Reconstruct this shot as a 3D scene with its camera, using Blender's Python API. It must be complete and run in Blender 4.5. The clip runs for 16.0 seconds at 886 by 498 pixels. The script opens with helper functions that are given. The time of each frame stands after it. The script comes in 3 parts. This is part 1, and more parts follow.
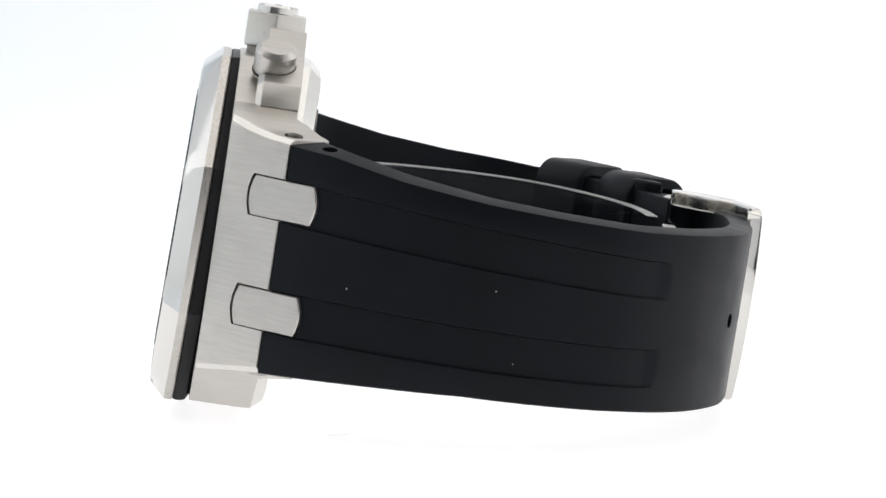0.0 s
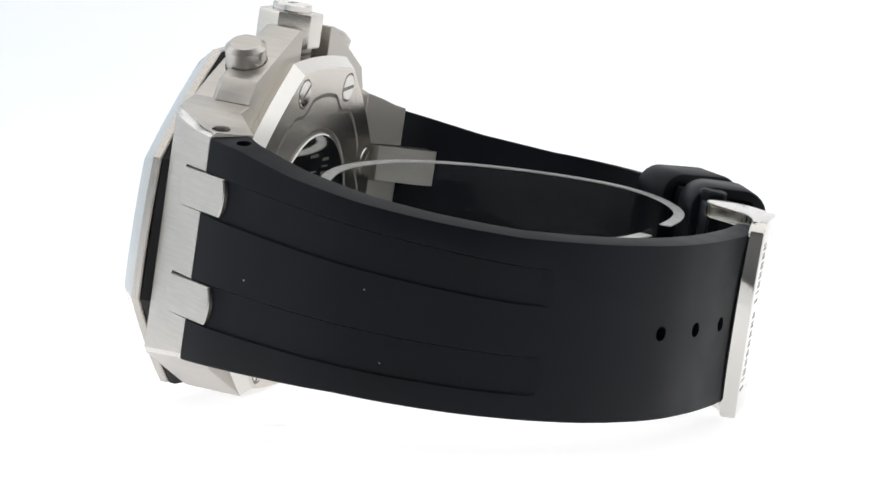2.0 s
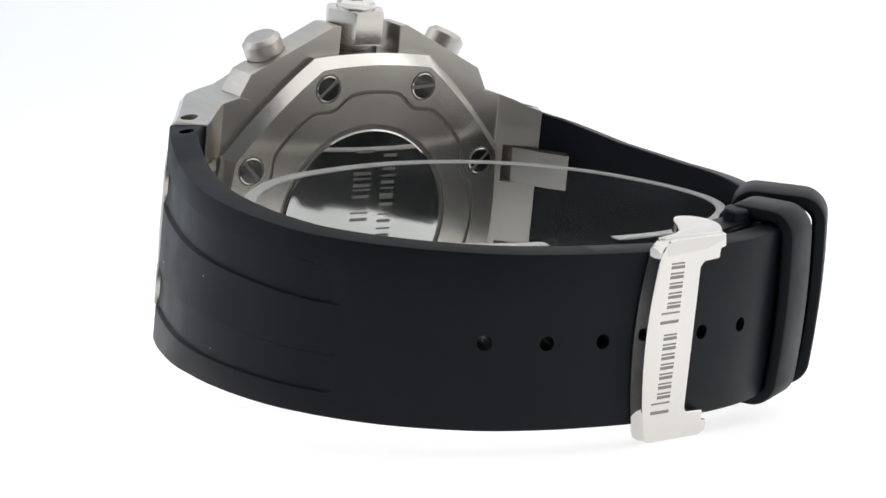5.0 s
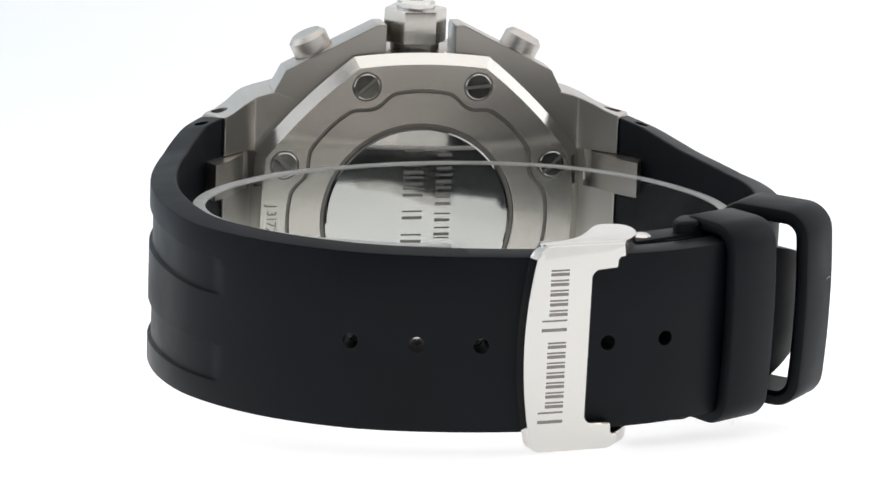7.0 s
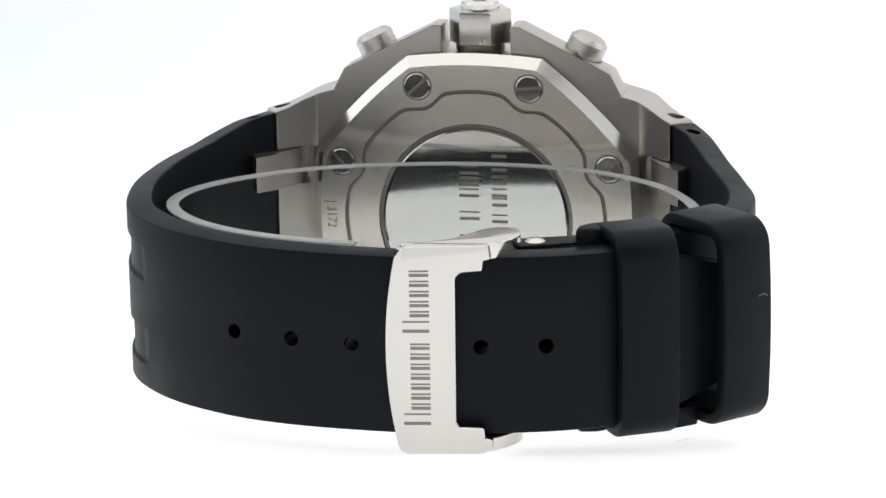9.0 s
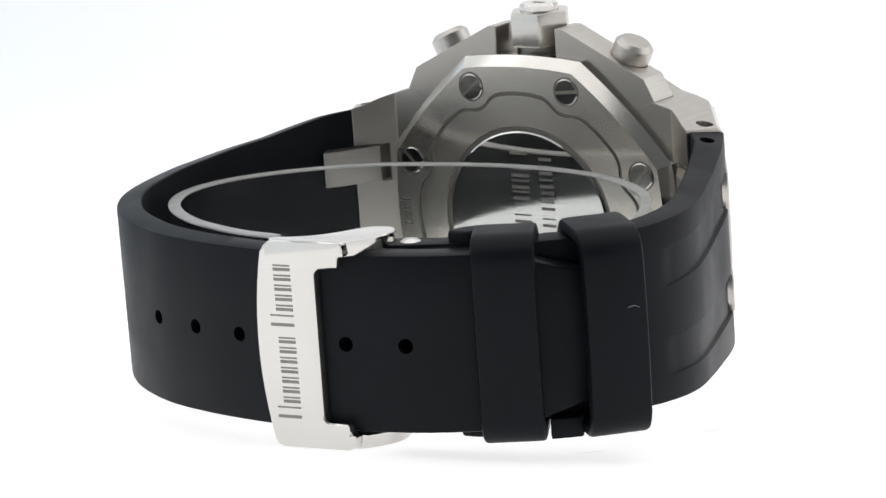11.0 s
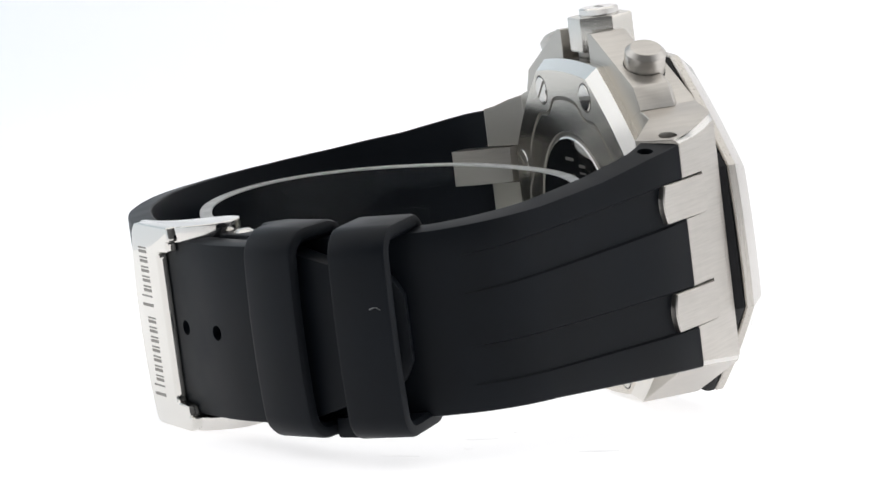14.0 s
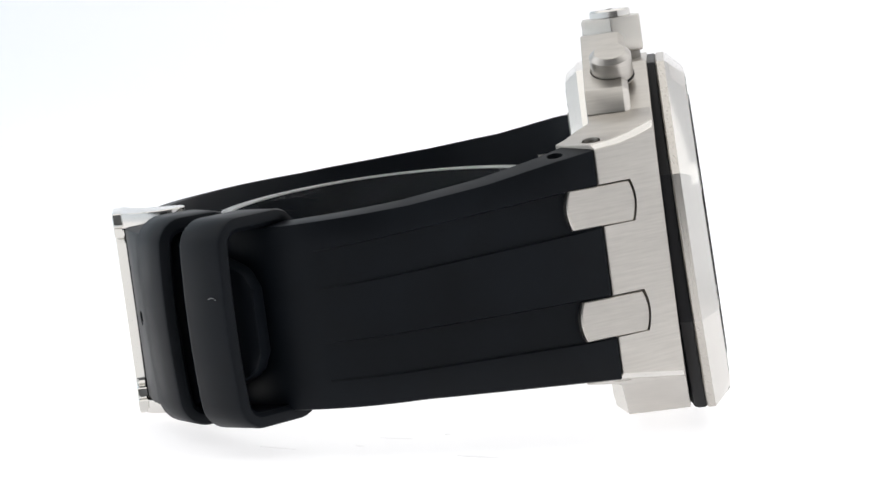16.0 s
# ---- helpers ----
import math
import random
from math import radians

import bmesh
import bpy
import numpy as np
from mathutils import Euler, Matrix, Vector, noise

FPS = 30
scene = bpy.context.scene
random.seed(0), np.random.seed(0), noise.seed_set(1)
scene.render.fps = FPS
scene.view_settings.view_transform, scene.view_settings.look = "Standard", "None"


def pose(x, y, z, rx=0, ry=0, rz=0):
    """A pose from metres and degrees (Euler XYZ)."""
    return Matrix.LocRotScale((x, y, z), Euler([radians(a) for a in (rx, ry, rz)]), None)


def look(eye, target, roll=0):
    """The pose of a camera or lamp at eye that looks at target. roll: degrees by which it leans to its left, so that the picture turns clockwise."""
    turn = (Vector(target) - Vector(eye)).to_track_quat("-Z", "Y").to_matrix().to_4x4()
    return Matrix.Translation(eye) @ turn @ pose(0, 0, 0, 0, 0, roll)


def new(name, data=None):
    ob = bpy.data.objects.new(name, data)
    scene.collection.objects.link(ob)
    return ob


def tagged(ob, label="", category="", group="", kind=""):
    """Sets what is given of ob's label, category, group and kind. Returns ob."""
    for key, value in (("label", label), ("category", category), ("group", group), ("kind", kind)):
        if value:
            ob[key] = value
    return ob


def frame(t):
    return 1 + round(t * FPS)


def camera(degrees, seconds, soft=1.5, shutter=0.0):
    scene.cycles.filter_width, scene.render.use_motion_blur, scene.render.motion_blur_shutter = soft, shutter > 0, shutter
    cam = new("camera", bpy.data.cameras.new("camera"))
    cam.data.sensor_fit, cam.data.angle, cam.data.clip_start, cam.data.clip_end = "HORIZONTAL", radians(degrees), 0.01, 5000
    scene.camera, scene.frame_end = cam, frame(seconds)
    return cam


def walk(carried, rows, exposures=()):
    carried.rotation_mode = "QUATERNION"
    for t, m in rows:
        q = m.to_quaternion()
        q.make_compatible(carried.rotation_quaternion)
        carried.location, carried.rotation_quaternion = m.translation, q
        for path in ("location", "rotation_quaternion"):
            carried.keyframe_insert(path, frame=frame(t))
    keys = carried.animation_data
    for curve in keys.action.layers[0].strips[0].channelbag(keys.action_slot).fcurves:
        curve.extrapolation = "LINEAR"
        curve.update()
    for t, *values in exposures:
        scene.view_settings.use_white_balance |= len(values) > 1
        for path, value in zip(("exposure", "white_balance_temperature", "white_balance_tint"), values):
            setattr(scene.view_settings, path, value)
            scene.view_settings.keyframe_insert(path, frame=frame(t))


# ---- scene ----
# ---- camera: stands still before a slowly turning display table ----
MM = 0.001
RATE, START = -11.6733, 105.184           # turntable: degrees per second, degrees at the start
EYE_Z = 0.0661                            # camera's height over the table
cam = camera(14.049, 16.0, soft=1.5)
CAM_POSE = pose(0, -0.423, EYE_Z, 90 - 6.364, 0, -0.025) @ pose(0, 0, 0, 0, 0, 0.622)
walk(cam, [(0.0, CAM_POSE), (16.0, CAM_POSE)])


def turn(t):
    return pose(0, 0, 0, 0, 0, START + RATE * t)


# the watch's own frame on the table: x towards 12 o'clock, y towards the dial, z towards the crown
SEAT = Matrix(((0.97871, 0.20328, -0.02828, 0.00412), (-0.20523, 0.96835, -0.14208, 0.01702),
               (-0.00149, 0.14486, 0.98945, EYE_Z - 0.04549), (0, 0, 0, 1)))

# ---- light: unseen tent panels, soft boxes above and at both sides, glow added to the table ----
world = bpy.data.worlds.new("studio")
scene.world = world
world.use_nodes = True
world.node_tree.nodes["Background"].inputs["Color"].default_value = (0.95, 0.97, 1.0, 1)
world.node_tree.nodes["Background"].inputs["Strength"].default_value = 0.1


def soft_box(name, eye, target, w, h, watts, tint=(1, 1, 1)):
    data = bpy.data.lights.new(name, "AREA")
    data.shape, data.size, data.size_y, data.energy, data.color = "RECTANGLE", w, h, watts, tint
    ob = new(name, data)
    ob.matrix_world = look(eye, target)
    return ob


soft_box("soft_box_top", (0, -0.02, 0.55), (0, -0.019, 0.03), 0.8, 0.85, 2.35, (1, 0.985, 0.965))
# side boxes are unseen, added to whiten the back's diagonal chamfers
soft_box("soft_box_side", (-0.62, 0.05, 0.48), (0, 0, 0.03), 0.55, 0.55, 0.55, (0.97, 0.985, 1.0))
soft_box("soft_box_side", (0.62, 0.05, 0.48), (0, 0, 0.03), 0.55, 0.55, 0.55, (1, 0.985, 0.97))
scene.view_settings.exposure = 0.0


# ---- materials ----
def nodes_of(name):
    m = bpy.data.materials.new(name)
    m.use_nodes = True
    n = m.node_tree.nodes
    return m, n, m.node_tree.links, n["Principled BSDF"]


def put(node, **values):
    for key, value in values.items():
        node.inputs[key.replace("_", " ")].default_value = value


def noise_at(n, l, scale, stretch=(1, 1, 1), detail=3.0, rough=0.6):
    co = n.new("ShaderNodeTexCoord")
    mp = n.new("ShaderNodeMapping")
    mp.inputs["Scale"].default_value = stretch
    tx = n.new("ShaderNodeTexNoise")
    put(tx, Scale=scale, Detail=detail, Roughness=rough)
    l.new(co.outputs["Object"], mp.inputs["Vector"])
    l.new(mp.outputs["Vector"], tx.inputs["Vector"])
    return tx


def ramp(n, l, src, lo, hi, a=0.35, b=0.65):
    r = n.new("ShaderNodeMapRange")
    put(r, From_Min=a, From_Max=b, To_Min=lo, To_Max=hi)
    l.new(src, r.inputs["Value"])
    return r.outputs["Result"]


def mix_colour(n, l, fac, a, b):
    m = n.new("ShaderNodeMix")
    m.data_type = "RGBA"
    m.inputs["A"].default_value, m.inputs["B"].default_value = (*a, 1), (*b, 1)
    l.new(fac, m.inputs["Factor"])
    return m.outputs["Result"]


def steel(name, colour, rough, stretch=None, bump=0.03, spread=0.06):
    """Steel; stretch: the way in which it is brushed, as the scale of the grain along x, y, z."""
    m, n, l, b = nodes_of(name)
    put(b, Metallic=1.0, Roughness=rough)
    big = noise_at(n, l, 110, (1, 1, 1), 4)
    dark = tuple(c * (0.78 if stretch else 0.93) for c in colour)
    fine = noise_at(n, l, 4200, stretch or (1, 1, 1), 3, 0.6)
    both = n.new("ShaderNodeMath")
    both.operation = "MULTIPLY_ADD"
    both.inputs[1].default_value = 0.55 if stretch else 0.1
    l.new(fine.outputs["Fac"], both.inputs[0])
    half = n.new("ShaderNodeMath")
    half.operation = "MULTIPLY"
    half.inputs[1].default_value = 0.45
    l.new(big.outputs["Fac"], half.inputs[0])
    l.new(half.outputs[0], both.inputs[2])
    l.new(mix_colour(n, l, ramp(n, l, both.outputs[0], 0, 1, 0.3, 0.7), dark, colour), b.inputs["Base Color"])
    l.new(ramp(n, l, fine.outputs["Fac"], rough - spread, rough + spread), b.inputs["Roughness"])
    if stretch:
        bp = n.new("ShaderNodeBump")
        put(bp, Strength=bump, Distance=0.00003)
        l.new(fine.outputs["Fac"], bp.inputs["Height"])
        l.new(bp.outputs["Normal"], b.inputs["Normal"])
    return m


def rubber(name, colour, rough):
    m, n, l, b = nodes_of(name)
    big = noise_at(n, l, 90, (1, 1, 1), 3)
    lit = tuple(c * 1.5 for c in colour)
    l.new(mix_colour(n, l, ramp(n, l, big.outputs["Fac"], 0, 1), colour, lit), b.inputs["Base Color"])
    l.new(ramp(n, l, big.outputs["Fac"], rough - 0.05, rough + 0.07), b.inputs["Roughness"])
    put(b, **{"Specular_IOR_Level": 0.135})
    return m


STEEL = (0.595, 0.565, 0.525)
brushed_side = steel("brushed_steel_side", STEEL, 0.34, (0.05, 0.05, 1.0), 0.06, 0.03)
# darker copy: shade and dark reflections inside the strap loop put into colour
shaded_steel = steel("brushed_steel_shaded", (0.44, 0.415, 0.375), 0.3, None, 0, 0.004)
brushed_band = steel("brushed_steel_band", STEEL, 0.30, (1, 1, 0.04), 0.12, 0.04)
brushed_back = steel("brushed_steel_back", STEEL, 0.36, (0.04, 1, 1), 0.12, 0.04)
satin = steel("satin_steel", STEEL, 0.32, (0.06, 0.06, 1), 0.03, 0.03)
screw_steel = steel("screw_steel", (0.66, 0.64, 0.60), 0.13, None, 0, 0.02)
crown_steel = steel("crown_steel", (0.68, 0.65, 0.60), 0.27, None, 0, 0.004)
polished = steel("polished_steel", (0.72, 0.70, 0.67), 0.13, None, 0, 0.03)
chamfer_steel = steel("chamfer_steel", (0.78, 0.76, 0.72), 0.15, None, 0, 0.03)
mirror = steel("mirror_steel", (0.70, 0.685, 0.65), 0.06, None, 0, 0.02)
# recess darkness of grooves and screw seats is set by this colour
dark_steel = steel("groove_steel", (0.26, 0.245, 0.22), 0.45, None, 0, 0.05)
engraved = steel("engraved_steel", (0.25, 0.24, 0.22), 0.45, None, 0, 0.05)
# the back is brushed in circles round its centre
circular = steel("circular_brushed_steel", (0.62, 0.58, 0.52), 0.24, None, 0, 0.008)
_n, _l = circular.node_tree.nodes, circular.node_tree.links
_t = _n.new("ShaderNodeTangent")
_t.direction_type, _t.axis = "RADIAL", "Y"
_n["Principled BSDF"].inputs["Anisotropic"].default_value = 0.8
_n["Principled BSDF"].inputs["Anisotropic Rotation"].default_value = 0.25
_l.new(_t.outputs["Tangent"], _n["Principled BSDF"].inputs["Tangent"])
_c, _m, _v, _r = (_n.new("ShaderNode" + k) for k in ("TexCoord", "Mapping", "VectorMath", "TexNoise"))
_m.inputs["Scale"].default_value = (1, 0, 1)
_v.operation, _r.noise_dimensions = "LENGTH", "1D"
put(_r, Scale=5200, Detail=4, Roughness=0.7)
_l.new(_c.outputs["Object"], _m.inputs["Vector"])
_l.new(_m.outputs["Vector"], _v.inputs[0])
_l.new(_v.outputs["Value"], _r.inputs["W"])
_l.new(mix_colour(_n, _l, ramp(_n, _l, _r.outputs["Fac"], 0, 1, 0.25, 0.75), (0.54, 0.505, 0.45), (0.69, 0.65, 0.585)), _n["Principled BSDF"].inputs["Base Color"])
black_rubber = rubber("black_rubber", (0.0032, 0.0044, 0.0064), 0.45)
gasket_rubber = rubber("gasket_rubber", (0.010, 0.010, 0.011), 0.42)
dial_black = rubber("dial_black", (0.012, 0.012, 0.014), 0.4)

clear, _n, _l, _b = nodes_of("clear_plastic")
_n.remove(_b)
_through, _gloss, _mix, _edge = (_n.new("ShaderNode" + k) for k in ("BsdfTransparent", "BsdfGlossy", "MixShader", "LayerWeight"))
put(_through, Color=(0.96, 0.97, 0.97, 1))
put(_gloss, Roughness=0.03)
_edge.inputs["Blend"].default_value = 0.5
_power, _scale = _n.new("ShaderNodeMath"), _n.new("ShaderNodeMath")
_power.operation, _scale.operation = "POWER", "MULTIPLY_ADD"
_power.inputs[1].default_value = 4.0
_scale.inputs[1].default_value, _scale.inputs[2].default_value = 0.15, 0.01
_l.new(_edge.outputs["Facing"], _power.inputs[0])
_l.new(_power.outputs[0], _scale.inputs[0])
_l.new(_scale.outputs[0], _mix.inputs[0])
_l.new(_through.outputs[0], _mix.inputs[1])
_l.new(_gloss.outputs[0], _mix.inputs[2])
_l.new(_mix.outputs[0], _n["Material Output"].inputs["Surface"])
frosted, _n, _l, _b = nodes_of("frosted_plastic")
put(_b, Base_Color=(0.7, 0.7, 0.69, 1), Roughness=0.45, IOR=1.46, **{"Transmission_Weight": 0.7})
_w = noise_at(_n, _l, 700, (1, 1, 1), 4)
_l.new(ramp(_n, _l, _w.outputs["Fac"], 0.3, 0.6), _b.inputs["Roughness"])
glass, _n, _l, _b = nodes_of("sapphire_glass")
put(_b, Base_Color=(1, 1, 1, 1), Roughness=0.0, IOR=1.7, **{"Transmission_Weight": 1.0})


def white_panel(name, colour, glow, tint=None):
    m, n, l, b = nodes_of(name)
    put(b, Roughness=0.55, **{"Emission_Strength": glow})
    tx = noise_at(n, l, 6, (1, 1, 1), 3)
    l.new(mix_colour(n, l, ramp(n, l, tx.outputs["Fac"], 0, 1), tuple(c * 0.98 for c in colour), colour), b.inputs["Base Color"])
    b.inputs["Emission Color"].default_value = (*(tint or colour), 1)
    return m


# table glow is added to keep it overexposed white with faint shadows
table_white = white_panel("table_glow_white", (0.5, 0.5, 0.505), 0.76, (1, 0.992, 1.0))
# tent panels stay out of view; their glow is added to brighten the steel
tent_white = white_panel("tent_added_glow", (0.82, 0.83, 0.84), 0.33, (0.985, 0.985, 1.0))
# the sweep's glow is added so that it reads as blown-out white
sweep_white = white_panel("sweep_glow_paper", (0.5, 0.5, 0.51), 0.6, (1, 0.992, 1.0))
# bluish light at the left is painted into the glow colour
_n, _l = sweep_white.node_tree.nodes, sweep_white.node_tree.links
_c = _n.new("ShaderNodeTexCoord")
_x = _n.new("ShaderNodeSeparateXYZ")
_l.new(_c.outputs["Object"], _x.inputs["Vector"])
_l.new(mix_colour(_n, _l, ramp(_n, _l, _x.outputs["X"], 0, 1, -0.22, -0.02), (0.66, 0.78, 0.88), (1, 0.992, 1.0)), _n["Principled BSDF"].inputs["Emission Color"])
room_grey = white_panel("added_shell_grey", (0.25, 0.25, 0.25), 0.0)
# real scuffs, given some of the table's added glow to stay faint
scuff_grey, _n, _l, _b = nodes_of("scuff")
put(_b, Base_Color=(0.5, 0.5, 0.52, 1), Roughness=0.6, **{"Emission_Strength": 0.45, "Emission_Color": (1, 0.99, 1, 1)})

dust_grey, _n, _l, _b = nodes_of("dust")
put(_b, Base_Color=(0.45, 0.45, 0.44, 1), Roughness=0.9)


# ---- helpers for meshes; lengths in millimetres of the watch's own frame ----
def finish(bm, material, scale=MM, angle=28):
    bmesh.ops.recalc_face_normals(bm, faces=bm.faces)
    me = bpy.data.meshes.new("mesh")
    for v in bm.verts:
        v.co *= scale
    bm.to_mesh(me)
    bm.free()
    for p in me.polygons:
        p.use_smooth = True
    me.set_sharp_from_angle(angle=radians(angle))
    if material:
        me.materials.append(material)
    return me


def part(name, bm, material, parent, label="", angle=28):
    ob = new(name, finish(bm, material, MM, angle))
    ob.parent = parent
    if label:
        tagged(ob, label=label)
    return ob


def soften(bm, width, segments=2, least=20):
    if width <= 0:
        return bm
    edges = [e for e in bm.edges if len(e.link_faces) == 2 and e.calc_face_angle(0) > radians(least)]
    bmesh.ops.bevel(bm, geom=edges, offset=width, segments=segments, affect="EDGES", profile=0.6, clamp_overlap=True)
    return bm


def prism(poly, axis, a, b, bevel=0.15, bm=None, segments=2):
    """A polygon drawn in the plane across an axis, drawn out from a to b along it. axis y: (x, z); z: (x, y); x: (y, z)."""
    own = bmesh.new()

    def at(p, h):
        return {"y": (p[0], h, p[1]), "z": (p[0], p[1], h), "x": (h, p[0], p[1])}[axis]
    lo = [own.verts.new(at(p, a)) for p in poly]
    hi = [own.verts.new(at(p, b)) for p in poly]
    own.faces.new(lo)
    own.faces.new(hi[::-1])
    for i in range(len(poly)):
        j = (i + 1) % len(poly)
        own.faces.new((lo[i], hi[i], hi[j], lo[j]))
    bmesh.ops.recalc_face_normals(own, faces=own.faces)
    soften(own, bevel, segments)
    return join(bm, own)


def join(bm, own):
    if bm is None:
        return own
    me = bpy.data.meshes.new("tmp")
    own.to_mesh(me)
    own.free()
    bm.from_mesh(me)
    bpy.data.meshes.remove(me)
    return bm


def rings(loops, bm=None, cap=True, closed=True):
    """Skins a row of loops with the same number of points."""
    own = bmesh.new()
    rows = [[own.verts.new(p) for p in loop] for loop in loops]
    k = len(loops[0])
    for r0, r1 in zip(rows, rows[1:]):
        for i in range(k if closed else k - 1):
            j = (i + 1) % k
            own.faces.new((r0[i], r0[j], r1[j], r1[i]))
    if cap:
        own.faces.new(rows[0][::-1])
        own.faces.new(rows[-1])
    return join(bm, own)


def lathe(profile, centre, axis, steps=40, bm=None):
    """A turned body: profile of (radius, height) along an axis through centre."""
    axis = Vector(axis).normalized()
    u = axis.orthogonal().normalized()
    w = axis.cross(u)
    c = Vector(centre)
    loops = [[c + axis * h + (u * math.cos(a) + w * math.sin(a)) * max(r, 0.01)
              for a in (2 * math.pi * i / steps for i in range(steps))] for r, h in profile]
    return rings(loops, bm)


def cut(ob, cutters, how="DIFFERENCE", angle=28):
    """Takes the cutters' bodies out of a mesh object for good."""
    for c in cutters:
        tool = new("tool", finish(c, None))
        mod = ob.modifiers.new("cut", "BOOLEAN")
        mod.operation, mod.solver, mod.object = how, "EXACT", tool
        tool.matrix_world = Matrix.Identity(4)
        up, keep = ob.parent, ob.matrix_basis.copy()
        ob.parent, ob.matrix_basis = None, Matrix.Identity(4)
        bpy.context.view_layer.update()
        me = bpy.data.meshes.new_from_object(ob.evaluated_get(bpy.context.evaluated_depsgraph_get()))
        ob.modifiers.clear()
        ob.data = me
        ob.parent, ob.matrix_basis = up, keep
        bpy.data.objects.remove(tool)
        me.set_sharp_from_angle(angle=radians(angle))


def octagon(apothem, bow=0.0, per=1, centre=(0, 0)):
    """Points of an octagon with flats up and at the sides; bow: how far the sides swell."""
    pts = []
    r = apothem / math.cos(math.pi / 8)
    for k in range(8):
        a0, a1 = math.pi / 8 + k * math.pi / 4, math.pi / 8 + (k + 1) * math.pi / 4
        p0, p1 = (Vector((math.cos(a), math.sin(a))) * r for a in (a0, a1))
        mid = (p0 + p1).normalized()
        for i in range(per):
            f = i / per
            pts.append(p0.lerp(p1, f) + mid * bow * 4 * f * (1 - f) + Vector(centre))
    return [(p.x, p.y) for p in pts]


def spline(points, step=0.8):
    """A smooth way through points, at even steps."""
    P = [np.array(p, float) for p in points]
    P = [2 * P[0] - P[1]] + P + [2 * P[-1] - P[-2]]
    out = []
    for a, b, c, d in zip(P, P[1:], P[2:], P[3:]):
        for f in np.linspace(0, 1, 24, endpoint=False):
            out.append(0.5 * (2 * b + (c - a) * f + (2 * a - 5 * b + 4 * c - d) * f ** 2 + (3 * b - a - 3 * c + d) * f ** 3))
    out.append(P[-2])
    out = np.array(out)
    s = np.concatenate([[0], np.cumsum(np.linalg.norm(np.diff(out, axis=0), axis=1))])
    even = np.linspace(0, s[-1], max(2, int(s[-1] / step)))
    return np.stack([np.interp(even, s, out[:, k]) for k in range(out.shape[1])], 1)


def band(path, side, thick, top, bottom, channels=(), bevel=0.5, fall=None):
    """A strap along a way (x, y) of its outer face, its thickness to one side (+1: left of the way); thick, top, bottom: functions of 0..1."""
    way = np.gradient(path, axis=0)
    way /= np.linalg.norm(way, axis=1)[:, None]
    inward = np.stack([-way[:, 1], way[:, 0]], 1) * side
    loops = []
    n = len(path)
    for i, (p, q) in enumerate(zip(path, inward)):
        f = i / (n - 1)
        th, t, b = thick(f), top(f), bottom(f)
        marks = []
        for lo, hi, d in channels:
            marks.append((lo(f), hi(f), d(f)))
        drop = fall(f) * th if fall else 0.0
        section = [(bevel * 0.7, t - drop), (bevel * 0.2, t - drop - bevel * 0.2), (0, t - drop - bevel * 0.7)]
        for lo, hi, d in marks:
            section += [(0, hi + 0.18), (d, hi), (d, (hi * 2 + lo) / 3), (d, (hi + lo * 2) / 3), (d, lo), (0, lo - 0.18)]
        section += [(0, b + bevel), (bevel * 0.3, b + bevel * 0.3), (bevel, b), (th - bevel * 0.7, b),
                    (th - bevel * 0.2, b + bevel * 0.2), (th, b + bevel * 0.7), (th, (t + b) / 2), (th, t - bevel * 0.7),
                    (th - bevel * 0.2, t - bevel * 0.2), (th - bevel * 0.7, t)]
        loops.append([(p[0] + q[0] * d, p[1] + q[1] * d, z) for d, z in section])
    return rings(loops)


def line(*knots):
    xs, ys = [k[0] for k in knots], [k[1] for k in knots]
    return lambda f: float(np.interp(f, xs, ys))


# ---- the place: table with added glow, unseen tent panels, added grey shell round them ----
def sheet(name, loops, material, label, category, kind):
    ob = new(name, finish(rings(loops, cap=False, closed=False), material, 1.0, 60))
    tagged(ob, label=label, category=category, kind=kind)
    return ob


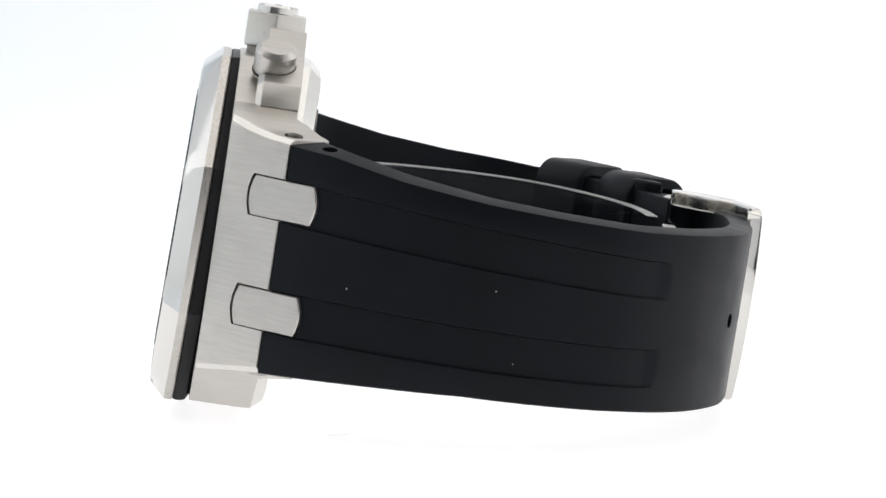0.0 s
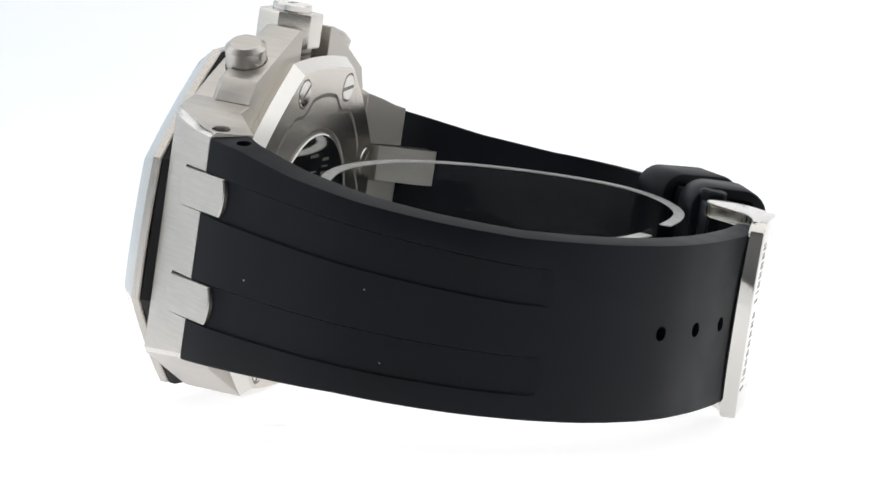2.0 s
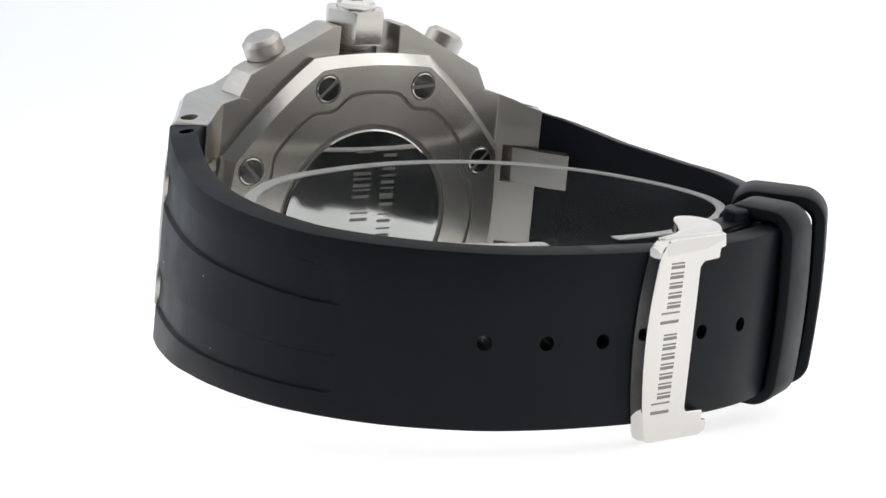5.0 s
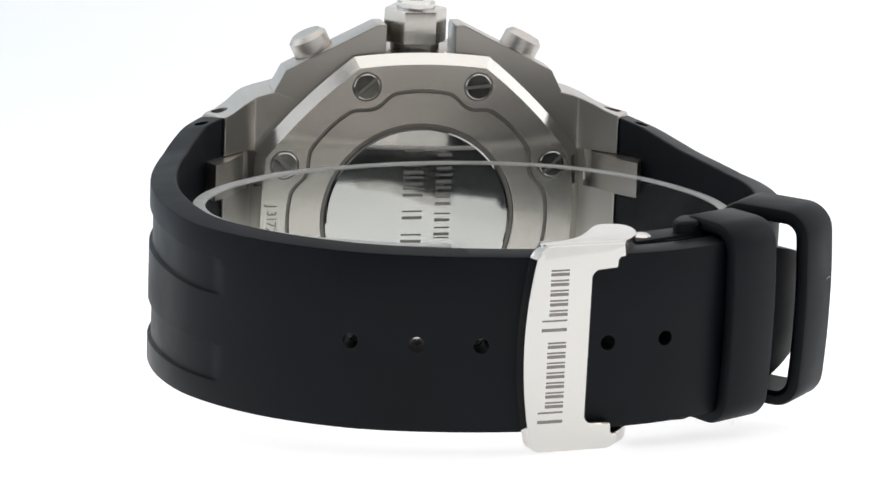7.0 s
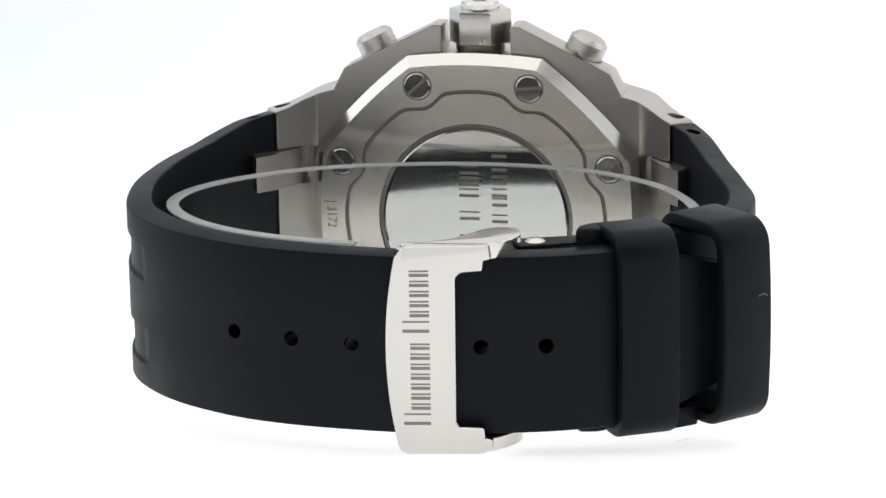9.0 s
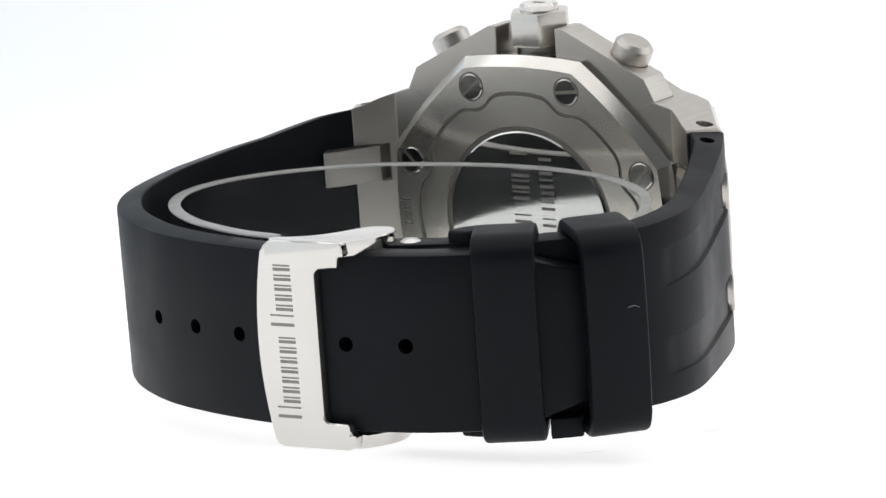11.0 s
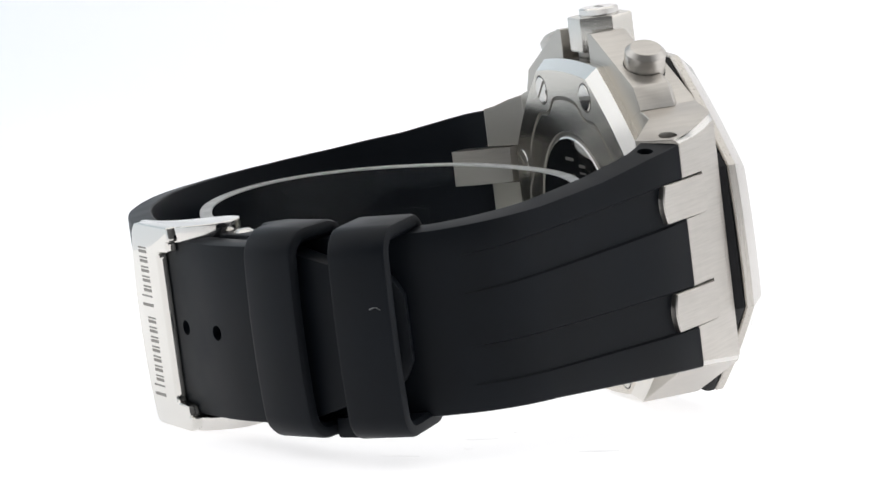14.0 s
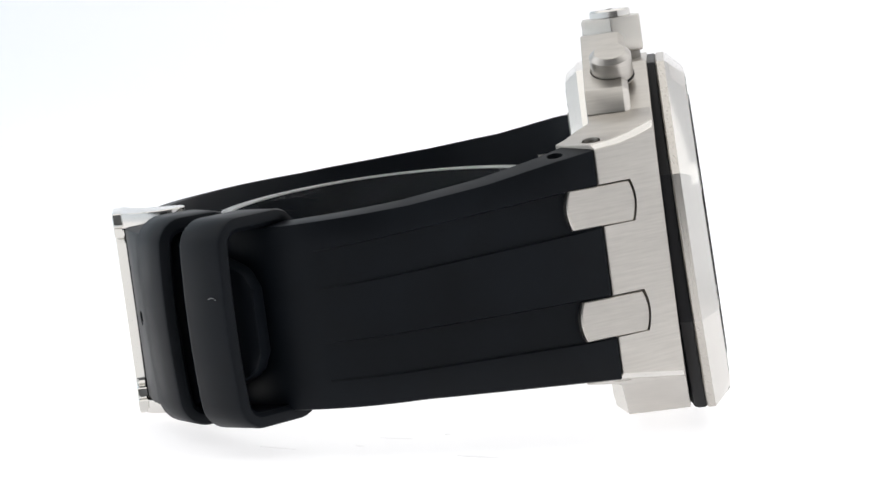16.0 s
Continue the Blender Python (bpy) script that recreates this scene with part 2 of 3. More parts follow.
def build_place():
    # the table runs back and sweeps up as one white sheet
    prof = [(-0.9, 0.0), (0.42, 0.0)]
    prof += [(0.42 + 0.28 * math.sin(a), 0.28 - 0.28 * math.cos(a)) for a in (radians(d) for d in range(6, 91, 6))]
    prof += [(0.7, 0.9)]
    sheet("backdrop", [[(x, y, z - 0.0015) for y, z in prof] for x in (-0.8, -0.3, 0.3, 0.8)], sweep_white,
          "seamless white studio sweep behind the watch, glow added, bluish at left", "backdrop", "structure")
    # grey desk, walls and ceiling are unseen, added to darken reflections from the camera's side
    sheet("floor", [[(x, -1.2, -0.006), (x, 0.9, -0.006)] for x in (-1.0, 1.0)], room_grey, "unseen grey desk under the white sweep, added to the set", "desk", "structure")
    for x in (-1.0, 1.0):
        name = "wall_west" if x < 0 else "wall_east"
        sheet(name, [[(x * 0.82, -0.9, z), (x * 0.82, 0.72, z)] for z in (-0.006, 1.0)], tent_white, "unseen white light tent side panel with added glow", "light tent", "structure")
        sheet(name, [[(x, -1.2, z), (x, 0.9, z)] for z in (-0.006, 1.2)], room_grey, "unseen grey side wall, added to the set", "wall", "structure")
    sheet("wall_south", [[(x, -1.2, -0.006), (x, -1.2, 1.2)] for x in (-1.0, 1.0)], room_grey, "unseen grey wall behind the camera, added for dark reflections", "wall", "structure")
    sheet("wall_north", [[(x, 0.9, -0.006), (x, 0.9, 1.2)] for x in (-1.0, 1.0)], room_grey, "unseen grey wall behind the sweep, added to the set", "wall", "structure")
    sheet("ceiling", [[(x, -1.2, 1.2), (x, 0.9, 1.2)] for x in (-1.0, 1.0)], room_grey, "unseen grey ceiling, added to the set", "ceiling", "structure")
    disc = new("turntable", None)
    tagged(disc, label="round white turntable disc with a few faint scuffs", category="turntable")
    # the plate carries the added glow
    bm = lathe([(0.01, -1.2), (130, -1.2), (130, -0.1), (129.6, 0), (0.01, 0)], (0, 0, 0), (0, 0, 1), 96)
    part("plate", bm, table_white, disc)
    rnd = random.Random(5)
    for x, y, ln, wd, th in ((22.3, -8.1, 1.9, 0.12, 1.3), (35.1, -0.8, 2.2, 0.35, 1.2), (27.5, -22.3, 2.3, 0.15, 1.0), (-17.5, 16.5, 1.4, 0.12, 1.7),
                             (-28.8, 14.7, 1.0, 0.15, 1.6), (27.0, -13.0, 0.5, 0.1, 1.2), (20.0, -2.0, 0.4, 0.1, 1.4)):
        pts = []
        for i in range(10):
            b = 2 * math.pi * i / 10
            u, v = ln * math.cos(b) * rnd.uniform(0.7, 1.1), wd * math.sin(b) * rnd.uniform(0.5, 1.2)
            pts.append((x + u * math.cos(th) - v * math.sin(th), y + u * math.sin(th) + v * math.cos(th)))
        part("scuff_mark", prism(pts, "z", 0.0, 0.03, 0), scuff_grey, disc, "faint grey scuff")
    return disc


# ---- the watch ----
WATCH = new("wristwatch")
tagged(WATCH, label="steel octagonal chronograph wristwatch with black rubber strap", category="watch")
C8, S8 = math.cos(math.pi / 8), math.sin(math.pi / 8)


BEZEL_WIDE = 1.045                        # the bezel is a little longer towards the strap than across


def ring_loop(pts, y, lean=0.0):
    wide = BEZEL_WIDE if lean else 1.0
    low = 0.98 if lean else 1.0
    return [(x * wide, y - lean * z, (z if z > 0 else z * low) - lean * 14) for x, z in pts]


LEAN = 0.022


def build_case():
    # middle case: outline across the dial, trimmed by a section through both lugs
    half = [(0, 20.4), (8.4, 20.4), (14.0, 17.6), (17.4, 15.7), (19.5, 15.15), (21.8, 14.35), (23.3, 13.65), (24.9, 13.2), (27.6, 12.95), (27.6, -13.0), (21.0, -14.6), (16.5, -16.6), (8.2, -20.2), (0, -20.2)]
    outline = half + [(-x, z) for x, z in half[-2:0:-1]]
    right = [(0, 9.4), (21.8, 9.4), (26.8, 2.75), (24.4, -1.6), (20.2, 2.15), (0, 2.15)]
    section = right + [(-x, y) for x, y in right[-2:0:-1]]
    case = part("case_body", prism(outline, "y", -4, 12, 0), brushed_side, WATCH, "brushed steel case with four lugs")
    cut(case, [prism(section, "z", -30, 30, 0)], "INTERSECT")
    bm = bmesh.new()
    bm.from_mesh(case.data)
    bmesh.ops.dissolve_limit(bm, angle_limit=0.01, verts=bm.verts, edges=bm.edges)
    k = 1 / MM

    def mid(e):
        return (e.verts[0].co + e.verts[1].co) * 0.5 * k
    wide = [e for e in bm.edges if abs(mid(e).x) > 21.9 and abs(mid(e).z) > 12 and mid(e).y > 2.3 and abs((e.verts[0].co - e.verts[1].co).normalized().y) < 0.95 and abs((e.verts[0].co - e.verts[1].co).normalized().z) < 0.6]
    made = bmesh.ops.bevel(bm, geom=wide, offset=1.3 * MM, segments=1, affect="EDGES", clamp_overlap=True)
    for f in made["faces"]:
        f.material_index = 1
    # faces towards the wrist take the steel with shade in its colour
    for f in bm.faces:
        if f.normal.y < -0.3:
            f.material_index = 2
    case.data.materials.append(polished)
    case.data.materials.append(shaded_steel)
    soften(bm, 0.14 * MM, 2, 25)
    bm.to_mesh(case.data)
    bm.free()
    for p in case.data.polygons:
        p.use_smooth = True
    case.data.set_sharp_from_angle(angle=radians(28))
    holes = [lathe([(1.05, 9), (1.05, 17)], (sx * 24.6, 2.4, 0), (0, 0, sz), 24) for sx in (-1, 1) for sz in (-1, 1)]
    # pockets round the links
    for sx in (-1, 1):
        for z0, z1 in ((3.85, 8.55), (-8.55, -3.85)):
            loops = []
            for u in (-1, -0.8, -0.6, -0.3, 0, 0.3, 0.6, 0.8, 1):
                a, b, z = Vector((sx * 25.1, 5.95)), Vector((sx * 29.2, -0.55)), (z0 + z1) / 2 + u * (z1 - z0) / 2
                d = (b - a).normalized()
                m = Vector((-sx * abs(d.y), -abs(d.x)))
                a = a - d * (0.55 * (1 - u * u) + 0.6)
                loops.append([(q[0], q[1], z) for q in (a - m * 2, (sx * 31.5, 0), (sx * 27, -6.6), (sx * 24, -4.6), (sx * 21.4, 0.1), (sx * 20.6, 3.0), a + m * 3)])
            holes.append(rings(loops))
    cut(case, holes, angle=12)
    # crown guards
    for sx in (-1, 1):
        guard = [(sx * 4.3, 19.5), (sx * 4.3, 23.9), (sx * 5.4, 23.9), (sx * 16.6, 18.3), (sx * 18.0, 15.6), (sx * 14, 14)]
        own = prism(guard, "y", 2.13, 7.1, 0)
        lip = [e for e in own.edges if all(v.co.y > 7 for v in e.verts) and all(v.co.z > 15 for v in e.verts) and abs(e.verts[0].co.x) + abs(e.verts[1].co.x) > 9]
        bmesh.ops.bevel(own, geom=lip, offset=0.65, segments=1, affect="EDGES", clamp_overlap=True)
        g = part("crown_guard", soften(own, 0.12), brushed_side, case)
        # same shade-coloured steel on the guards' wrist side
        g.data.materials.append(shaded_steel)
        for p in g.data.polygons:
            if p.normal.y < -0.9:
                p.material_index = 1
        ax = Vector((sx * 0.43, 0, 0.9)).normalized()
        cut(g, [lathe([(2.5, -0.3), (2.5, 6)], (sx * 12.5, 5.45, 19.5), ax, 40)], angle=12)
    # gasket between case and bezel
    bm = rings([ring_loop(octagon(a, 0.1, 6), y, LEAN) for a, y in ((19.0, 8.6), (19.8, 9.2), (20.2, 9.4), (20.4, 9.9), (20.4, 10.6), (20.1, 11.1))])
    part("gasket", bm, gasket_rubber, WATCH, "black rubber gasket under the bezel")
    bm = rings([ring_loop(octagon(a - 0.25, 0.35, 6), y, LEAN) for a, y in ((16.2, 10.8), (20.0, 10.8), (20.55, 10.85), (20.7, 11.0), (20.7, 11.85))], cap=False)
    bezel = part("bezel", bm, brushed_band, WATCH, "steel octagonal bezel with a brushed side", 20)
    bm = rings([ring_loop(octagon(a - 0.25, 0.35, 6), y, LEAN) for a, y in ((20.7, 11.85), (20.62, 11.95), (18.9, 13.75), (18.75, 13.85))], cap=False)
    part("bevel", bm, polished, bezel, "polished bevel of the bezel", 20)
    bm = rings([ring_loop(octagon(a - 0.25, 0.35, 6), y, LEAN) for a, y in ((18.75, 13.85), (16.2, 13.9), (15.9, 13.8), (15.9, 12.8))], cap=False)
    part("face", bm, brushed_back, bezel, "brushed front of the bezel", 20)
    part("dial", lathe([(0.01, 12.4), (16.3, 12.4), (16.3, 12.7), (0.01, 12.7)], (0, 0, -0.3), (0, 1, LEAN), 64), dial_black, WATCH, "black dial under the crystal")
    part("crystal", lathe([(0.01, 13.0), (15.8, 13.0), (15.85, 13.5), (15.6, 13.65), (0.01, 13.65)], (0, 0, -0.3), (0, 1, LEAN), 64), glass, WATCH, "clear flat crystal")
    # dark ring added to draw the line of the crystal's edge
    part("crystal_seal", lathe([(15.9, 13.6), (15.2, 14.05), (14.6, 14.05), (14.5, 13.6)], (0, 0, -0.3), (0, 1, LEAN), 64), gasket_rubber, WATCH, "dark ring standing in for the crystal's edge")
    for k in range(8):
        a = math.pi / 8 + k * math.pi / 4
        part("bezel_screw", lathe([(0.01, 13.6), (1.35, 13.6), (1.35, 13.94), (1.28, 13.97), (0.01, 13.97)], (17.4 * math.cos(a), -LEAN * 17.4 * math.sin(a), 17.4 * math.sin(a) - 0.3), (0, 1, LEAN), 6), mirror, bezel)
    return case


NUMBER_AT = (-18.7, 1.9)


def build_case_back():
    # octagonal back with polished chamfer; engraved grooves are cut into its brushed face
    bm = rings([ring_loop(octagon(a, 0.5, 8), y) for a, y in ((20.2, 2.6), (20.2, 1.45), (20.12, 1.36), (19.0, 0.0))], cap=False)
    back = part("case_back", bm, chamfer_steel, WATCH, "polished chamfered steel case back", 20)
    n = 256
    d, rho = 18.1, 3.0
    path = []
    oct_r = []
    for i in range(n):
        a = 2 * math.pi * i / n
        k = round((a - math.pi / 8) / (math.pi / 4))
        dl = a - (math.pi / 8 + k * math.pi / 4)
        r = 16.2
        q = rho ** 2 - (d * math.sin(dl)) ** 2
        if q > 0:
            r = min(r, d * math.cos(dl) - math.sqrt(q))
        path.append(r)
        m = (a + math.pi / 8) % (math.pi / 4) - math.pi / 8
        oct_r.append(19.0 / math.cos(m) + 0.5 * (1 - (abs(m) / (math.pi / 8)) ** 2))
    sm = [sum(path[(i + j) % n] for j in range(-2, 3)) / 5 for i in range(n)]

    def loop(radii, y):
        return [(r * math.cos(2 * math.pi * i / n), y, r * math.sin(2 * math.pi * i / n)) for i, r in enumerate(radii)]
    flat = rings([loop(oct_r, 0.0), loop([r + 0.25 for r in sm], 0.0)], cap=False)
    flat = rings([loop([r - 0.25 for r in sm], 0.0), loop([12.15] * n, 0.0)], flat, cap=False)
    part("back_plate", flat, circular, back, "brushed steel back plate")
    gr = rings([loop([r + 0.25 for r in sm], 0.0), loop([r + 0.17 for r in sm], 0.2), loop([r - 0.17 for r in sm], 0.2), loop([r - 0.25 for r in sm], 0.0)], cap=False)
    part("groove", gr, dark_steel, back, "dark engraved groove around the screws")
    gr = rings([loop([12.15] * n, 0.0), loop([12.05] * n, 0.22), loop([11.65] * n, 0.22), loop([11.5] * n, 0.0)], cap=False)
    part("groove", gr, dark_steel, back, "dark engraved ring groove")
    part("medallion", lathe([(11.5, 0.0), (11.3, -0.1), (0.01, -0.1)], (0, 0, 0), (0, 1, 0), 96), mirror, back, "mirror polished centre of the back", 8)
    for k in range(8):
        a = math.pi / 8 + k * math.pi / 4
        c = (d * math.cos(a), 0, d * math.sin(a))
        sc = part("back_screw", lathe([(1.62, 0.3), (1.62, -0.02), (1.5, -0.12), (0.01, -0.12)], c, (0, 1, 0), 28), screw_steel, back, "slotted polished screw")
        ang = radians((45, 5, 42, -45, 10, 70, 45, -45)[k])
        u = Vector((math.cos(ang), math.sin(ang)))
        w = Vector((-u.y, u.x))
        o = Vector((c[0], c[2]))
        q = [o + u * 1.7 + w * 0.21, o - u * 1.7 + w * 0.21, o - u * 1.7 - w * 0.21, o + u * 1.7 - w * 0.21]
        cut(sc, [prism([(p.x, p.y) for p in q], "y", -0.6, 0.12, 0)])
        # seat drawn as a flat ring in the darker colour
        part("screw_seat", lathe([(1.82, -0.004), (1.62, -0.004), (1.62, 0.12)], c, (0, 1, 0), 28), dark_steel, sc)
    # writing on the medallion stands as plain bars
    for x0, wdt, zs in ((-0.7, 2.5, (9.2, 6.4, 4.9, 3.5, 0.6, -2.4, -5.2, -7.6)), (3.1, 1.9, (8.6, 6.9, 5.2, 3.6, 2.4, 0.3, -1.5, -2.8))):
        for z0, z1 in zip(zs, zs[1:]):
            for k, (za, zb) in enumerate(((z0 - 0.25, z0 - 0.62), (z1 + 0.5, z1 + 0.3))):
                part("letter_bar", prism([(x0 - wdt / 2, za), (x0 + wdt / 2, za), (x0 + wdt / 2, zb), (x0 - wdt / 2, zb)], "y", -0.13, -0.09, 0), engraved, back)
    words = bpy.data.curves.new("number", "FONT")
    words.body, words.size, words.extrude, words.space_character = "J 3172", 1.7, 0.02, 1.02
    holder = new("tool", words)
    bpy.context.view_layer.update()
    me = bpy.data.meshes.new_from_object(holder.evaluated_get(bpy.context.evaluated_depsgraph_get()))
    bpy.data.objects.remove(holder)
    own = bmesh.new()
    own.from_mesh(me)
    bpy.data.meshes.remove(me)
    for v in own.verts:
        v.co = (NUMBER_AT[0] + v.co.y, -0.02 - v.co.z, NUMBER_AT[1] - v.co.x * 0.8)
    part("engraved_number", own, engraved, back, "small engraved number on the rim of the back")
    for ob in back.children_recursive + [back]:
        for v in ob.data.vertices:
            v.co.y -= 0.027 * (v.co.z - 12 * MM)
        ob.data.update()


def build_crown():
    crown = part("crown", lathe([(3.0, 20.2), (3.0, 21.7)], (-0.1, 5.75, 0), (0, 0, 1), 32), dark_steel, WATCH, "hexagonal steel screw-down crown")
    hexa = [(-0.1 + 3.95 * math.cos(k * math.pi / 3), 5.75 + 3.95 * math.sin(k * math.pi / 3)) for k in range(6)]
    own = prism(hexa, "z", 21.3, 25.5, 0.32, None, 2)
    part("hexagon", own, crown_steel, crown)
    part("cap", lathe([(2.4, 25.4), (2.4, 26.2), (2.2, 26.4), (0.01, 26.4)], (-0.1, 5.75, 0), (0, 0, 1), 40), polished, crown, "polished round crown cap")
    part("cap_mark", prism([(-0.9, 5.45), (0.7, 5.45), (0.7, 6.05), (-0.9, 6.05)], "z", 26.4, 26.43, 0), engraved, crown)
    for sx in (-1, 1):
        ax = Vector((sx * 0.43, 0, 0.9)).normalized()
        base = Vector((sx * 12.5, 5.45, 19.6))
        pu = part("pusher", lathe([(2.4, -0.6), (2.4, 2.4), (2.35, 2.46), (1.85, 2.95), (1.75, 3.0), (0.01, 3.0)], base, ax, 40), satin, WATCH, "round satin steel chronograph pusher", 15)
        part("seal", lathe([(2.5, -0.35), (2.5, -0.1), (2.4, -0.05)], base, ax, 40), gasket_rubber, pu)


def build_links():
    for sx in (-1, 1):
        for z0, z1 in ((4.0, 8.4), (-8.4, -4.0)):
            loops = []
            for u in (-1, -0.96, -0.8, -0.6, -0.3, 0, 0.3, 0.6, 0.8, 0.96, 1):
                z = (z0 + z1) / 2 + u * (z1 - z0) / 2
                e = 0.55 * (1 - u * u)
                q = 0.12 if abs(u) == 1 else 0.0
                a, b = Vector((sx * 25.1, 5.95)), Vector((sx * 29.2, -0.55))
                d = (b - a).normalized()
                m = Vector((-sx * abs(d.y), -abs(d.x)))
                a, b = a - d * e + m * q, b + d * e + m * q
                loops.append([(p[0], p[1], z) for p in (a + m * 0.12 - d * 0.0, a + d * 0.15, b - d * 0.15, b + m * 0.15, b + m * 1.0,
                                                        (sx * 26.0, -5.9), (sx * 24.3, -4.1), (sx * 21.8, 0.3), (sx * 22.0, 4.0))])
            part("strap_link", rings(loops), satin, WATCH, "satin steel link between case and strap")
    return


OUTER_A = [(-27.1, 2.5), (-29.5, -1.6), (-32.3, -8), (-34.95, -16), (-35.8, -23), (-35.15, -29.9), (-33.2, -36.25), (-29.5, -41.65), (-24.4, -46.3), (-17.2, -50.3),
           (-10.2, -52.3), (-3.2, -53.25), (4, -53.5), (11.1, -52.75), (18, -51.2), (23.5, -48.9), (28.2, -45.8), (33.3, -41.7), (37.0, -37.8), (38.2, -35.6)]
OUTER_B = [(27.1, 2.5), (29.55, -2), (32.5, -9), (35.3, -16), (37.25, -22), (37.5, -27.3), (36.1, -32.5), (33.0, -37.0), (29.6, -40.2), (25.6, -43.4), (20.5, -46.3), (14, -48.4)]


def strap_hole(x, y, nx, ny, z, r=0.86):
    return lathe([(r, -5), (r, 5)], (x, y, z), (nx, ny, 0), 20)


def build_strap():
    strap = part("strap_long", band(spline(OUTER_A, 0.9), 1,
                 line((0, 4.5), (0.012, 4.2), (0.045, 3.3), (0.25, 3.0), (0.9, 2.8), (1, 2.2)),
                 line((0, 13.3), (0.04, 12.8), (0.11, 11.4), (0.19, 10.5), (0.26, 10.05), (0.34, 9.7), (0.42, 9.7), (0.88, 9.5), (0.90, 8.6), (0.93, 7.4), (0.965, 6.3), (0.985, 5.5), (0.994, 4.8), (1, 3.2)),
                 line((0, -13.3), (0.04, -12.9), (0.19, -11.4), (0.34, -10.9), (0.88, -10.5), (0.90, -9.8), (0.93, -8.7), (0.965, -7.4), (0.985, -6.5), (0.994, -5.8), (1, -4.2)),
                 [(line((0, 3.9), (0.345, 2.1), (0.371, 2.1), (0.399, 1), (1, 1)), line((0, 8.5), (0.345, 6.0), (0.371, 6.0), (0.399, 2), (1, 2)), line((0, 0.1), (0.02, 0.2), (0.05, 0.45), (0.15, 0.42), (0.366, 0.36), (0.3705, 0), (1, 0))),
                  (line((0, -8.5), (0.345, -7.9), (0.371, -7.9), (0.399, -3), (1, -3)), line((0, -3.9), (0.371, -3.9), (0.399, -2), (1, -2)), line((0, 0.1), (0.02, 0.2), (0.05, 0.45), (0.15, 0.42), (0.366, 0.36), (0.3705, 0), (1, 0)))], bevel=0.4, fall=line((0, 0.19), (0.2, 0.16), (0.45, 0.11), (0.8, 0.06), (1, 0.05))),
                 black_rubber, WATCH, "long black rubber strap half with punched holes")
    cuts = []
    for x, y, nx, ny in ((-17.2, -50.3, -0.36, -0.93), (-10.2, -52.3, -0.2, -0.98), (-3.2, -53.1, 0, -1), (11.1, -52.3, 0.13, -0.99), (18, -51.0, 0.28, -0.96)):
        cuts.append(strap_hole(x, y, nx, ny, -0.7))
    cuts.append(lathe([(0.9, 11), (0.9, 15)], (-27.3, -1.7, 0), (0, 0, 1), 20))
    cut(strap, cuts)
    for x, y, z, r in ((-31.36, -5.66, -1.93, 0.11), (-35.77, -21.57, 0.7, 0.09), (-35.95, -24.6, -6.9, 0.07)):
        part("dust_speck", lathe([(r * 0.5, -r * 0.3), (r, 0), (r * 0.6, r * 0.5)], (x - 0.03, y, z), (-1, -0.1, 0.1), 8), dust_grey, strap, "tiny pale dust speck")
    short = part("strap_short", band(spline(OUTER_B, 0.9), -1,
                 line((0, 4.5), (0.02, 4.2), (0.08, 3.3), (0.35, 3.0), (1, 2.9)),
                 line((0, 13.3), (0.06, 12.65), (0.2, 11.15), (0.34, 10.25), (0.55, 9.7), (1, 9.5)),
                 line((0, -13.3), (0.07, -12.9), (0.35, -11.5), (0.55, -11.0), (1, -10.6)),
                 [(line((0, 3.9), (0.5, 2.2), (1, 2.2)), line((0, 8.5), (0.5, 6.2), (1, 6.2)), line((0, 0.1), (0.03, 0.2), (0.07, 0.45), (0.25, 0.4), (0.495, 0.22), (0.502, 0), (1, 0))),
                  (line((0, -8.5), (0.5, -7.9), (1, -7.9)), line((0, -3.9), (0.5, -3.9), (1, -3.9)), line((0, 0.1), (0.03, 0.2), (0.07, 0.45), (0.25, 0.4), (0.495, 0.22), (0.502, 0), (1, 0)))], bevel=0.4, fall=line((0, 0.19), (0.2, 0.16), (0.45, 0.11), (0.8, 0.06), (1, 0.05))),
                 black_rubber, WATCH, "short black rubber strap half under the keepers")
    cut(short, [lathe([(0.9, 11), (0.9, 15)], (27.3, -1.7, 0), (0, 0, 1), 20)])


